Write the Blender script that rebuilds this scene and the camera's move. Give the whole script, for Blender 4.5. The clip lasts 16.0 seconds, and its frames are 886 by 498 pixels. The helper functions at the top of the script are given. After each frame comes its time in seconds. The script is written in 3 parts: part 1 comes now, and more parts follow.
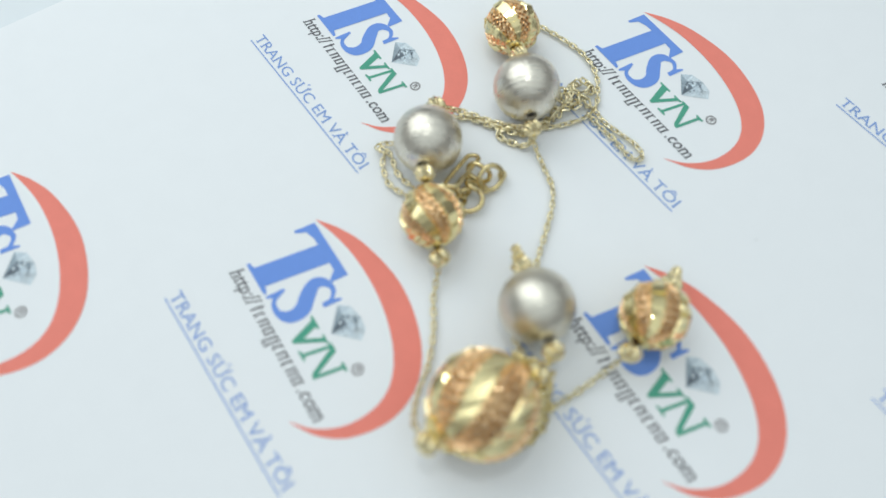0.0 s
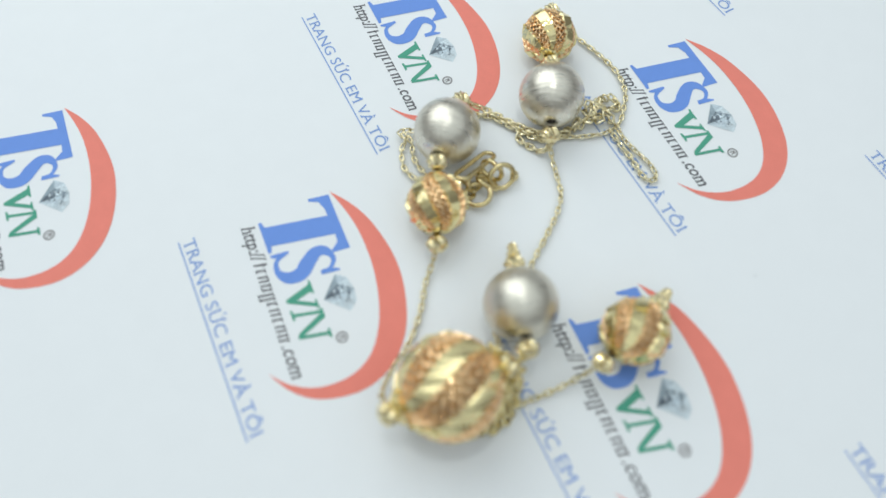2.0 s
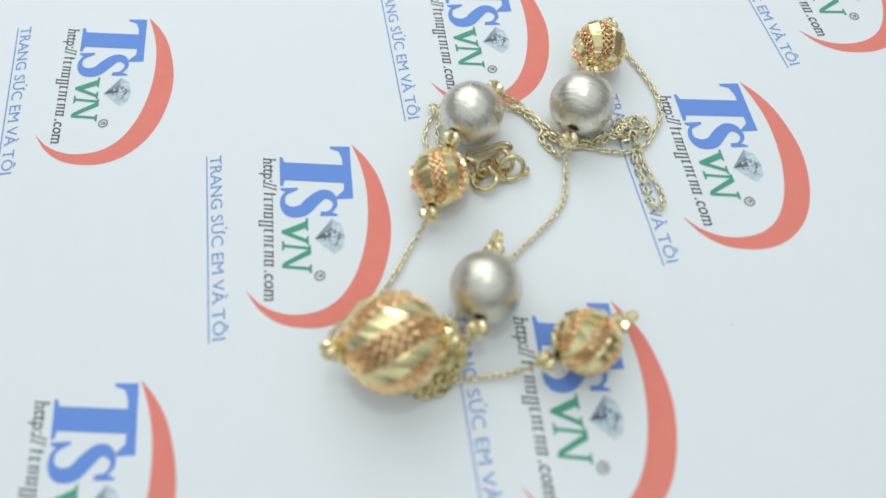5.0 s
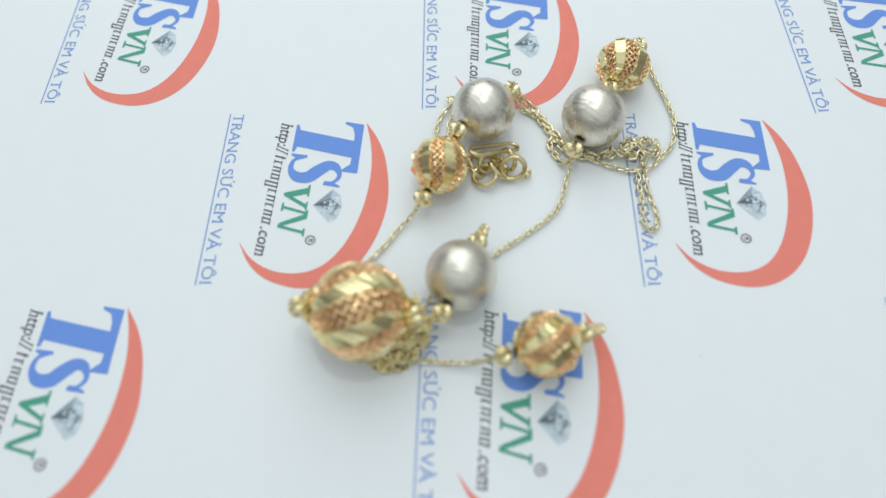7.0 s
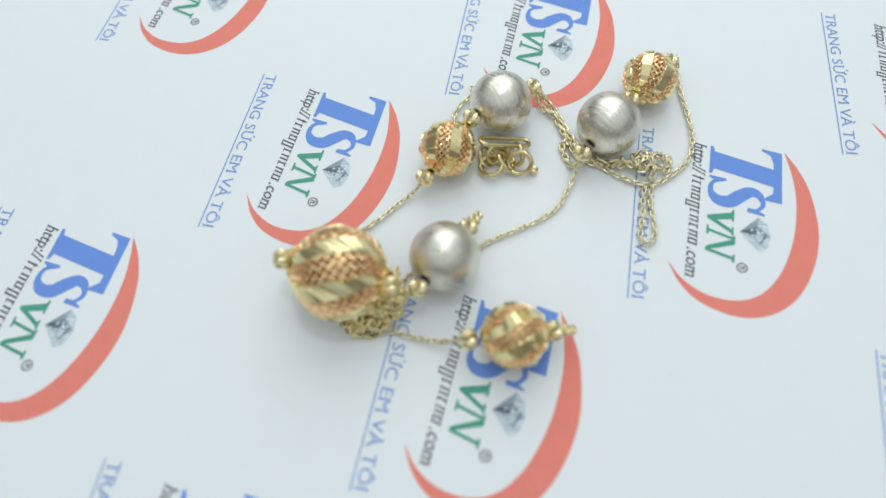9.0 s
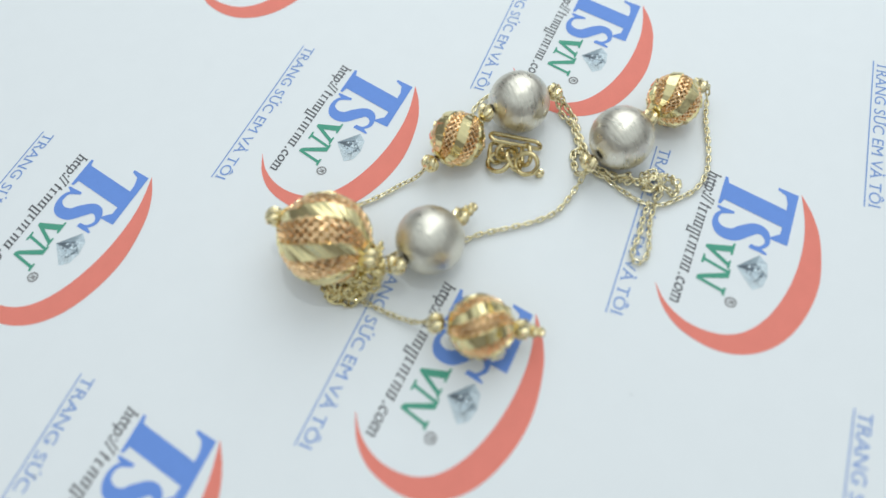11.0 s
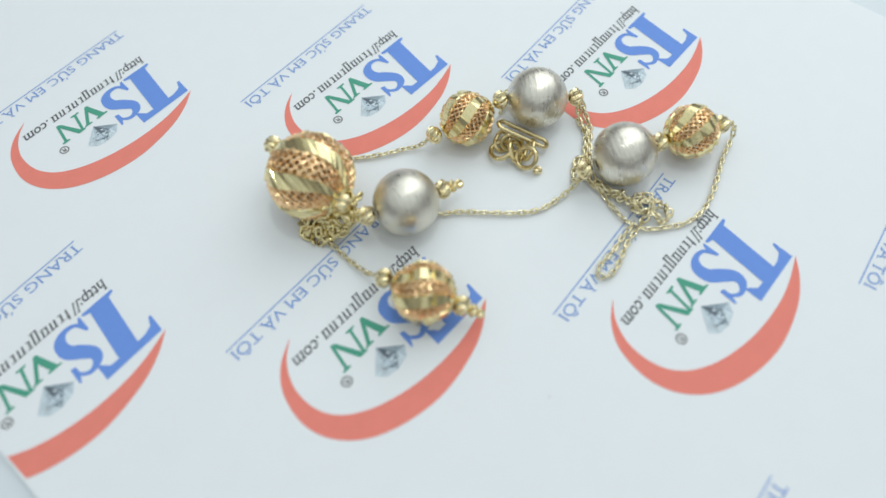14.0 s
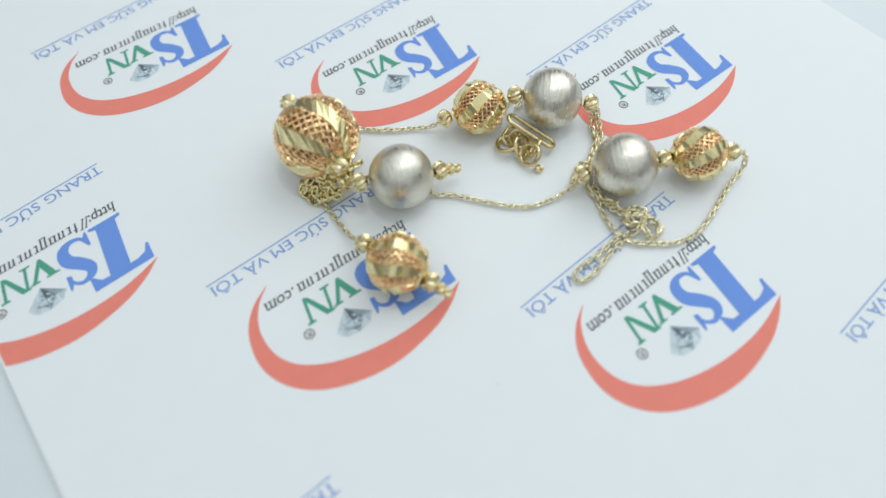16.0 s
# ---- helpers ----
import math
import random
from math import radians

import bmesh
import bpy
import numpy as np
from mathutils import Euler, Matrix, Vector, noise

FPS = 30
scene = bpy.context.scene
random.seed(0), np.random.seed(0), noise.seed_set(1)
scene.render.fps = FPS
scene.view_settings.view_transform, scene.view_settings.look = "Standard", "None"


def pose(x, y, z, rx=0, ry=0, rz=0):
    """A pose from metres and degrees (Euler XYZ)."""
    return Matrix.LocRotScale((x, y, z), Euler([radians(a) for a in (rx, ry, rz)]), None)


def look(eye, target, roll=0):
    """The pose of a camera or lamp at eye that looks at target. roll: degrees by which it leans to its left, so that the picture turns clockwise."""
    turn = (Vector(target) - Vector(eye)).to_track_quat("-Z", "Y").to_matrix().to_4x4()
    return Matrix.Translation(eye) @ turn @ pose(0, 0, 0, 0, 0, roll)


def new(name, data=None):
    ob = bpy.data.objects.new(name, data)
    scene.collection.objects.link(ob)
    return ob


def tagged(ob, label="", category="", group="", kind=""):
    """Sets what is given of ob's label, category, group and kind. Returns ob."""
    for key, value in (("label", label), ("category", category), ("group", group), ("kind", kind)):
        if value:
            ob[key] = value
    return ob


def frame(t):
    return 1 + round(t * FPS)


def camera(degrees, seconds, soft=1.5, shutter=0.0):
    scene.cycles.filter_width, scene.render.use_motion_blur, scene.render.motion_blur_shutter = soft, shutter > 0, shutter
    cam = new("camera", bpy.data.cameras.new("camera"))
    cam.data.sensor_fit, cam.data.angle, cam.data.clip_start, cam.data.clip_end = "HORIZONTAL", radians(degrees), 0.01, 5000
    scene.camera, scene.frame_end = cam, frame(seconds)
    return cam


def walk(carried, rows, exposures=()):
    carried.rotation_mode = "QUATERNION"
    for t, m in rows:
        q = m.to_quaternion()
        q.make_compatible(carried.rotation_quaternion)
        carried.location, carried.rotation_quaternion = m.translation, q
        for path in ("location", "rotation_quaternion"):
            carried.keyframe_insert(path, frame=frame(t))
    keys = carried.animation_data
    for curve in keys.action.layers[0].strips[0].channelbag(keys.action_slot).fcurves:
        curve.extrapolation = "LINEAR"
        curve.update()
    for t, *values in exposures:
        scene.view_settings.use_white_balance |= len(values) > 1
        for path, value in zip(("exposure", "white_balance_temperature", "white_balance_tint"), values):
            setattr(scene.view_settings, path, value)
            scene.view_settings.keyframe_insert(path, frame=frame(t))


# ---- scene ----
cam = camera(65.78, 16.0, soft=1.5)
cam.data.dof.use_dof, cam.data.dof.focus_distance, cam.data.dof.aperture_fstop = True, 0.112, 9.5
K = 0.00095  # metres per plan unit (a little under a millimetre)
PATH = [
    (0, 13.87, -20.52, 85.63, 24.51, -0.13, 8.89),
    (0.5, 15.86, -20.73, 85.69, 24.79, -0.07, 11.28),
    (1, 18.22, -21.51, 86.32, 25.05, 0.13, 13.91),
    (1.5, 20.48, -22.27, 86.74, 25.34, 0.23, 16.26),
    (2, 22.11, -22.62, 87.15, 25.33, 0.27, 18.78),
    (2.5, 24.22, -23.51, 87.71, 25.34, 0.29, 21.47),
    (3, 26.76, -23.24, 87.97, 25.30, 0.44, 24.15),
    (3.5, 29.48, -22.65, 88.04, 25.34, 0.53, 26.88),
    (4, 32.16, -22.40, 88.75, 25.40, 0.64, 29.69),
    (6.5, 45.69, -18.45, 88.78, 26.57, 0.91, 43.27),
    (7, 48.16, -17.72, 89.26, 26.85, 0.95, 45.86),
    (7.5, 49.67, -17.17, 89.38, 27.08, 1.05, 47.93),
    (8, 52.02, -16.07, 89.37, 27.31, 1.15, 50.63),
    (8.5, 55.10, -14.39, 89.45, 27.42, 1.24, 53.38),
    (9, 57.76, -12.38, 89.07, 27.58, 1.29, 56.37),
    (11.5, 68.70, -1.84, 88.40, 29.02, 1.79, 70.07),
    (12, 70.73, 0.65, 88.65, 29.16, 1.69, 72.86),
    (12.5, 72.39, 2.69, 88.58, 29.39, 1.57, 75.54),
    (13, 74.33, 5.80, 88.09, 29.72, 1.65, 78.55),
    (13.5, 75.87, 8.57, 87.66, 29.95, 1.65, 81.21),
    (14, 77.36, 11.72, 87.56, 30.05, 1.49, 84.16),
    (14.5, 78.95, 14.03, 87.88, 30.24, 1.38, 86.84),
    (15, 80.42, 16.69, 88.05, 30.45, 1.31, 89.77),
    (15.5, 81.30, 20.10, 87.90, 30.62, 1.33, 92.55),
    (16, 82.15, 23.69, 87.26, 30.91, 1.18, 95.42),
]
walk(cam, [(t, pose(x / 1000, y / 1000, z / 1000, rx, ry, rz)) for t, x, y, z, rx, ry, rz in PATH])

# ---- light: one wide soft lamp overhead, a pale room round the table ----
MIDDLE = Vector((0.020, 0.022, 0.0))
scene.view_settings.exposure = 0.0


def area_lamp(name, place, aim, size, power, tint):
    lamp = bpy.data.lights.new(name, "AREA")
    lamp.shape, lamp.size, lamp.energy, lamp.color = "DISK", size, power, tint
    ob = new(name, lamp)
    ob.matrix_world = look(place, aim)
    return ob


area_lamp("overhead_lamp", MIDDLE + Vector((-0.21, 0.16, 0.27)), MIDDLE, 0.40, 0.54, (0.935, 1.0, 1.02))
area_lamp("desk_lamp", MIDDLE + Vector((-0.02, 0.03, 0.40)), MIDDLE, 0.018, 0.13, (0.95, 1.0, 1.0))
world = bpy.data.worlds.new("room_light")
scene.world = world
world.use_nodes = True
room, wires = world.node_tree.nodes, world.node_tree.links
back = room["Background"]
where, split, ramp = room.new("ShaderNodeTexCoord"), room.new("ShaderNodeSeparateXYZ"), room.new("ShaderNodeValToRGB")
wires.new(where.outputs["Generated"], split.inputs[0])
wires.new(split.outputs["Z"], ramp.inputs["Fac"])
wires.new(ramp.outputs["Color"], back.inputs["Color"])
# dim far walls at table height, a pale ceiling overhead
ramp.color_ramp.elements[0].position, ramp.color_ramp.elements[0].color = 0.0, (0.22, 0.23, 0.235, 1)
ramp.color_ramp.elements[1].position, ramp.color_ramp.elements[1].color = 0.74, (0.90, 1.0, 1.04, 1)
ramp.color_ramp.elements.new(0.38).color = (0.30, 0.315, 0.32, 1)
back.inputs["Strength"].default_value = 0.81


# ---- materials ----
def material(name, colour, rough=0.5, metal=0.0, vary=0.06, scale=300.0, bump=0.0, bump_scale=900.0, stretch=None, spec=0.5, rough_vary=0.0, depth=0.0001, cross=None):
    mat = bpy.data.materials.new(name)
    mat.use_nodes = True
    tree = mat.node_tree
    nodes, links = tree.nodes, tree.links
    bsdf = nodes["Principled BSDF"]
    bsdf.inputs["Metallic"].default_value = metal
    bsdf.inputs["Roughness"].default_value = rough
    bsdf.inputs["Specular IOR Level"].default_value = spec
    coord = nodes.new("ShaderNodeTexCoord")
    mapping = nodes.new("ShaderNodeMapping")
    mapping.inputs["Scale"].default_value = stretch or (1, 1, 1)
    links.new(coord.outputs["Object"], mapping.inputs["Vector"])
    info, apart = nodes.new("ShaderNodeObjectInfo"), nodes.new("ShaderNodeMath")
    apart.operation = "MULTIPLY"
    apart.inputs[1].default_value = 3.7
    links.new(info.outputs["Random"], apart.inputs[0])
    links.new(apart.outputs[0], mapping.inputs["Location"])
    fine, broad = nodes.new("ShaderNodeTexNoise"), nodes.new("ShaderNodeTexNoise")
    fine.inputs["Scale"].default_value, fine.inputs["Detail"].default_value = scale * 6, 4
    broad.inputs["Scale"].default_value, broad.inputs["Detail"].default_value = scale * 0.4, 3
    links.new(coord.outputs["Object"], broad.inputs["Vector"])
    links.new(mapping.outputs["Vector"], fine.inputs["Vector"])
    both = nodes.new("ShaderNodeMath")
    both.operation = "ADD"
    links.new(fine.outputs["Fac"], both.inputs[0])
    links.new(broad.outputs["Fac"], both.inputs[1])
    span = nodes.new("ShaderNodeMapRange")
    span.inputs["From Min"].default_value, span.inputs["From Max"].default_value = 0.6, 1.4
    span.inputs["To Min"].default_value, span.inputs["To Max"].default_value = 1 - vary, 1 + vary
    links.new(both.outputs[0], span.inputs["Value"])
    mix = nodes.new("ShaderNodeVectorMath")
    mix.operation = "SCALE"
    mix.inputs[0].default_value = colour
    links.new(span.outputs["Result"], mix.inputs["Scale"])
    links.new(mix.outputs["Vector"], bsdf.inputs["Base Color"])
    if rough_vary:
        wear = nodes.new("ShaderNodeMapRange")
        wear.inputs["From Min"].default_value, wear.inputs["From Max"].default_value = 0.3, 0.7
        wear.inputs["To Min"].default_value, wear.inputs["To Max"].default_value = rough - rough_vary, rough + rough_vary
        links.new(fine.outputs["Fac"], wear.inputs["Value"])
        links.new(wear.outputs["Result"], bsdf.inputs["Roughness"])
    if bump:
        grain = nodes.new("ShaderNodeTexNoise")
        grain.inputs["Scale"].default_value, grain.inputs["Detail"].default_value = bump_scale, 3
        links.new(mapping.outputs["Vector"], grain.inputs["Vector"])
        relief = nodes.new("ShaderNodeBump")
        relief.inputs["Strength"].default_value, relief.inputs["Distance"].default_value = bump, depth
        links.new(grain.outputs["Fac"], relief.inputs["Height"])
        if cross:
            # patches brushed the other way
            other, again, blend, choose = nodes.new("ShaderNodeMapping"), nodes.new("ShaderNodeTexNoise"), nodes.new("ShaderNodeMix"), nodes.new("ShaderNodeMapRange")
            other.inputs["Scale"].default_value, other.inputs["Rotation"].default_value = cross, (0.5, 0.3, 0.8)
            links.new(coord.outputs["Object"], other.inputs["Vector"])
            again.inputs["Scale"].default_value, again.inputs["Detail"].default_value = bump_scale, 3
            links.new(other.outputs["Vector"], again.inputs["Vector"])
            choose.inputs["From Min"].default_value, choose.inputs["From Max"].default_value = 0.48, 0.60
            links.new(broad.outputs["Fac"], choose.inputs["Value"])
            links.new(choose.outputs["Result"], blend.inputs["Factor"])
            links.new(grain.outputs["Fac"], blend.inputs["A"])
            links.new(again.outputs["Fac"], blend.inputs["B"])
            links.new(blend.outputs["Result"], relief.inputs["Height"])
        links.new(relief.outputs["Normal"], bsdf.inputs["Normal"])
    return mat


PAPER = material("white_paper", (0.83, 0.85, 0.86), 0.75, vary=0.012, scale=40, bump=0.05, bump_scale=3000, spec=0.25)
TABLE = material("white_table_top", (0.71, 0.755, 0.775), 0.5, vary=0.02, scale=20, bump=0.03)
RED = material("red_ink", (0.85, 0.25, 0.195), 0.7, vary=0.05, scale=900, spec=0.25)
BLUE = material("blue_ink", (0.165, 0.31, 0.74), 0.7, vary=0.06, scale=900, spec=0.25)
GREEN = material("green_ink", (0.09, 0.36, 0.25), 0.7, vary=0.06, scale=900, spec=0.25)
BLACK = material("black_ink", (0.13, 0.13, 0.14), 0.7, vary=0.10, scale=900, spec=0.25)
GREY = material("grey_ink", (0.26, 0.25, 0.25), 0.7, vary=0.10, scale=900, spec=0.25)
TEXT_BLUE = material("text_blue_ink", (0.22, 0.355, 0.68), 0.7, vary=0.08, scale=900, spec=0.25)
GEM_INKS = [material("gem_ink_" + n, c, 0.7, vary=0.55, scale=1100, spec=0.25) for n, c in (
    ("dark", (0.14, 0.17, 0.20)), ("slate", (0.32, 0.39, 0.44)), ("grey", (0.48, 0.56, 0.61)), ("pale", (0.62, 0.70, 0.74)))]
SILVER = material("brushed_silver", (0.74, 0.70, 0.605), 0.33, 1.0, vary=0.11, scale=420, bump=0.85, bump_scale=2900, stretch=(0.14, 0.14, 1), rough_vary=0.12, depth=0.00014, cross=(1, 0.15, 0.3))
SATIN = material("satin_silver", (0.73, 0.695, 0.60), 0.37, 1.0, vary=0.11, scale=420, bump=0.85, bump_scale=3600, stretch=(0.16, 0.16, 1), rough_vary=0.11, depth=0.00012, cross=(1, 0.2, 0.3))
GOLD = material("yellow_gold", (0.84, 0.72, 0.39), 0.08, 1.0, vary=0.08, scale=500, bump=0.25, bump_scale=2500)
FITTING_GOLD = material("warm_gold", (0.85, 0.73, 0.44), 0.11, 1.0, vary=0.08, scale=500, bump=0.2, bump_scale=2500)
CHAIN_GOLD = material("chain_gold", (0.88, 0.79, 0.53), 0.16, 1.0, vary=0.08, scale=500)
ROSE = material("rose_gold", (0.90, 0.62, 0.345), 0.22, 1.0, vary=0.08, scale=500, bump=0.08, bump_scale=2500)
# ring gold, its colour darkened for the dim surroundings the rings reflect
RING_GOLD = material("dark_reflection_gold", (0.70, 0.58, 0.31), 0.13, 1.0, vary=0.10, scale=500, bump=0.2, bump_scale=2500)
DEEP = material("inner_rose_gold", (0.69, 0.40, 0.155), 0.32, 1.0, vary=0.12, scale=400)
DARK = material("bore_shade", (0.03, 0.025, 0.02), 0.6, vary=0.1)


# ---- mesh helpers ----
def mesh_of(name, bm, mat, smooth=False, scaled=True):
    if scaled:
        bmesh.ops.scale(bm, vec=(K, K, K), verts=bm.verts)
    data = bpy.data.meshes.new(name)
    bm.to_mesh(data)
    bm.free()
    data.materials.append(mat)
    if smooth:
        data.polygons.foreach_set("use_smooth", [True] * len(data.polygons))
    return data


def part(name, data, parent, label="", m=None):
    ob = new(name, data)
    ob.parent = parent
    if m is not None:
        ob.matrix_local = m
    return tagged(ob, label)


def spline(points, step):
    """Places every step along a smooth curve through the points."""
    pts = [Vector(p) for p in points]
    pts = [2 * pts[0] - pts[1], *pts, 2 * pts[-1] - pts[-2]]
    fine = []
    for a, b, c, d in zip(pts, pts[1:], pts[2:], pts[3:]):
        for i in range(24):
            t = i / 24
            fine.append(0.5 * (2 * b + (c - a) * t + (2 * a - 5 * b + 4 * c - d) * t * t + (3 * b - a - 3 * c + d) * t ** 3))
    fine.append(pts[-2])
    out, left = [fine[0]], step
    for p, q in zip(fine, fine[1:]):
        gap = (q - p).length
        while gap >= left > 0:
            p = p + (q - p) * (left / gap)
            out.append(p)
            gap, left = (q - p).length, step
        left -= gap
    return out


def aligned(place, axis, roll=0.0, up=(0, 0, 1)):
    """A pose in metres whose z lies along axis."""
    z = Vector(axis).normalized()
    x = Vector(up).cross(z)
    x = x.normalized() if x.length > 1e-4 else Vector((1, 0, 0))
    y = z.cross(x)
    m = Matrix((x, y, z)).transposed().to_4x4()
    return Matrix.Translation(Vector(place) * K) @ m @ Matrix.Rotation(radians(roll), 4, "Z")


# ---- the room and the table ----
def slab(name, x0, x1, y0, y1, z0, z1, mat):
    bm = bmesh.new()
    bmesh.ops.create_cube(bm, size=1)
    for v in bm.verts:
        v.co = Vector(((x0 + x1) / 2 + v.co.x * (x1 - x0), (y0 + y1) / 2 + v.co.y * (y1 - y0), (z0 + z1) / 2 + v.co.z * (z1 - z0)))
    return tagged(new(name, mesh_of(name, bm, mat, scaled=False)), kind="structure")


tagged(slab("table_top", -0.75, 0.79, -0.73, 0.77, -0.04, -0.00086, TABLE), "smooth pale grey-white table top under the paper", "table top")

# ---- the printed sheet ----
TEXT_TURN = radians(-46.9)
TURN_M = Matrix.Rotation(TEXT_TURN, 4, "Z")
U0, U1, V0, V1 = -84.1, 70.4, -112.0, 140.0


def sheet_mesh():
    bm = bmesh.new()
    bmesh.ops.create_grid(bm, x_segments=40, y_segments=60, size=0.5)
    for v in bm.verts:
        v.co = Vector((U0 + (v.co.x + 0.5) * (U1 - U0), V0 + (v.co.y + 0.5) * (V1 - V0), 0))
    edge = bmesh.ops.extrude_face_region(bm, geom=bm.faces[:])
    low = [g for g in edge["geom"] if isinstance(g, bmesh.types.BMVert)]
    bmesh.ops.translate(bm, verts=low, vec=(0, 0, -0.90))
    bmesh.ops.recalc_face_normals(bm, faces=bm.faces[:])
    bmesh.ops.transform(bm, matrix=TURN_M, verts=bm.verts)
    return mesh_of("paper_sheet", bm, PAPER)


sheet = tagged(new("paper_sheet", sheet_mesh()), "white paper sheet printed with repeated red and blue emblems", "paper")
INK = 0.05  # height of the print above the sheet


def flat(bm, outline, z=INK):
    """One filled outline, laid flat."""
    verts = [bm.verts.new((p[0], p[1], z)) for p in outline]
    face = bm.faces.new(verts)
    face.normal_update()
    if face.normal.z < 0:
        face.normal_flip()


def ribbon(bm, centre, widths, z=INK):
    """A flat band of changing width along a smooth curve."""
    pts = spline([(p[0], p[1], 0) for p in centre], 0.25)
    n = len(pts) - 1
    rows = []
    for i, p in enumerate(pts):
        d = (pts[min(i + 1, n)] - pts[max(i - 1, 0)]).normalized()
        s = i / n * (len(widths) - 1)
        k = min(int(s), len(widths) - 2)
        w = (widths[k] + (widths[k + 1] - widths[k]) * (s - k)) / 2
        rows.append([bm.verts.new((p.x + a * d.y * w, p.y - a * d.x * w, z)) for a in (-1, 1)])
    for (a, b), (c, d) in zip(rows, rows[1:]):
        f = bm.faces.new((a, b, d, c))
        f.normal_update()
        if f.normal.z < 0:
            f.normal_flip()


def crescent(bm):
    outer = spline([(-22.7, 5.9, 0), (-19.4, 8.2, 0), (-15.0, 10.0, 0), (-8.2, 11.0, 0), (-2.0, 10.1, 0), (3.2, 7.8, 0), (6.6, 4.2, 0), (7.9, -0.3, 0), (6.9, -5.4, 0), (4.4, -8.8, 0), (0.7, -11.1, 0)], 0.5)
    inner = spline([(-22.7, 5.9, 0), (-18.4, 7.1, 0), (-14.2, 7.7, 0), (-9.0, 7.6, 0), (-4.0, 6.7, 0), (0.5, 5.0, 0), (3.8, 2.5, 0), (5.4, -0.8, 0), (5.3, -5.0, 0), (3.5, -8.6, 0), (0.7, -11.1, 0)], 0.5)
    n = 70
    pick = lambda line, i: line[round(i / n * (len(line) - 1))]
    rows = [[bm.verts.new((-7 + (p.x + 7) * 1.022, 0.15 + p.y * 1.025, INK)) for p in (pick(outer, i), pick(inner, i))] for i in range(n + 1)]
    for (a, b), (c, d) in zip(rows, rows[1:]):
        f = bm.faces.new((a, b, d, c))
        f.normal_update()
        if f.normal.z < 0:
            f.normal_flip()


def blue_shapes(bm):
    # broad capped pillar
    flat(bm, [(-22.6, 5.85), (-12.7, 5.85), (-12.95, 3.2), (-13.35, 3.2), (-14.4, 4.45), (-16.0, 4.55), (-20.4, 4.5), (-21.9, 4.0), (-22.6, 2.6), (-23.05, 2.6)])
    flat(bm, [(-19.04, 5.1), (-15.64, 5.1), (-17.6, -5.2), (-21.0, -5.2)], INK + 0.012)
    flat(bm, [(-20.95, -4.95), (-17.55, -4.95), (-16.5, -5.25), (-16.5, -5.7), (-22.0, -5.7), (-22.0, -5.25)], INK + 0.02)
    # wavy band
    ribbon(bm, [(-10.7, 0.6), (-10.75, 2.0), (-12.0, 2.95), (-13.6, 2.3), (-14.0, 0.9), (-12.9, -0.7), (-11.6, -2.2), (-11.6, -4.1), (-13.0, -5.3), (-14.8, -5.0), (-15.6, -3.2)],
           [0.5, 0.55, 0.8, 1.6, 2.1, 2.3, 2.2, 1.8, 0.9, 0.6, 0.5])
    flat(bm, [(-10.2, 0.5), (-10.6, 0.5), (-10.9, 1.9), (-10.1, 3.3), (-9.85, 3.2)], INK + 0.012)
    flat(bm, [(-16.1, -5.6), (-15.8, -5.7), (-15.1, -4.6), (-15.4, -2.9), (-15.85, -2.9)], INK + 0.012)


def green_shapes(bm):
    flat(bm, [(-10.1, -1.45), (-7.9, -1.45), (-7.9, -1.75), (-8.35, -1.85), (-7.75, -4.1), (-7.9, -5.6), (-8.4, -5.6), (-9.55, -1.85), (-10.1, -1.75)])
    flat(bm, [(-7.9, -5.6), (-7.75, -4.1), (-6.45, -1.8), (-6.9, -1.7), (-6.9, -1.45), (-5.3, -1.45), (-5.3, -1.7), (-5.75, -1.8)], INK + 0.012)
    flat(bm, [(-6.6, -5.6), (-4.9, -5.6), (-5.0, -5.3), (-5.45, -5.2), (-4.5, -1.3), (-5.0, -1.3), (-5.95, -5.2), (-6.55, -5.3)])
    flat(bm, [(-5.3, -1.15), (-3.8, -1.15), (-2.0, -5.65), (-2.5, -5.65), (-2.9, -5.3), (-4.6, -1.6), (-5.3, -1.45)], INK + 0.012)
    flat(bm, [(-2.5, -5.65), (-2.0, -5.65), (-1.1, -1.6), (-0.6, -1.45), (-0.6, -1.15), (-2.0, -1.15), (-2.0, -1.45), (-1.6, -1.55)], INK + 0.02)


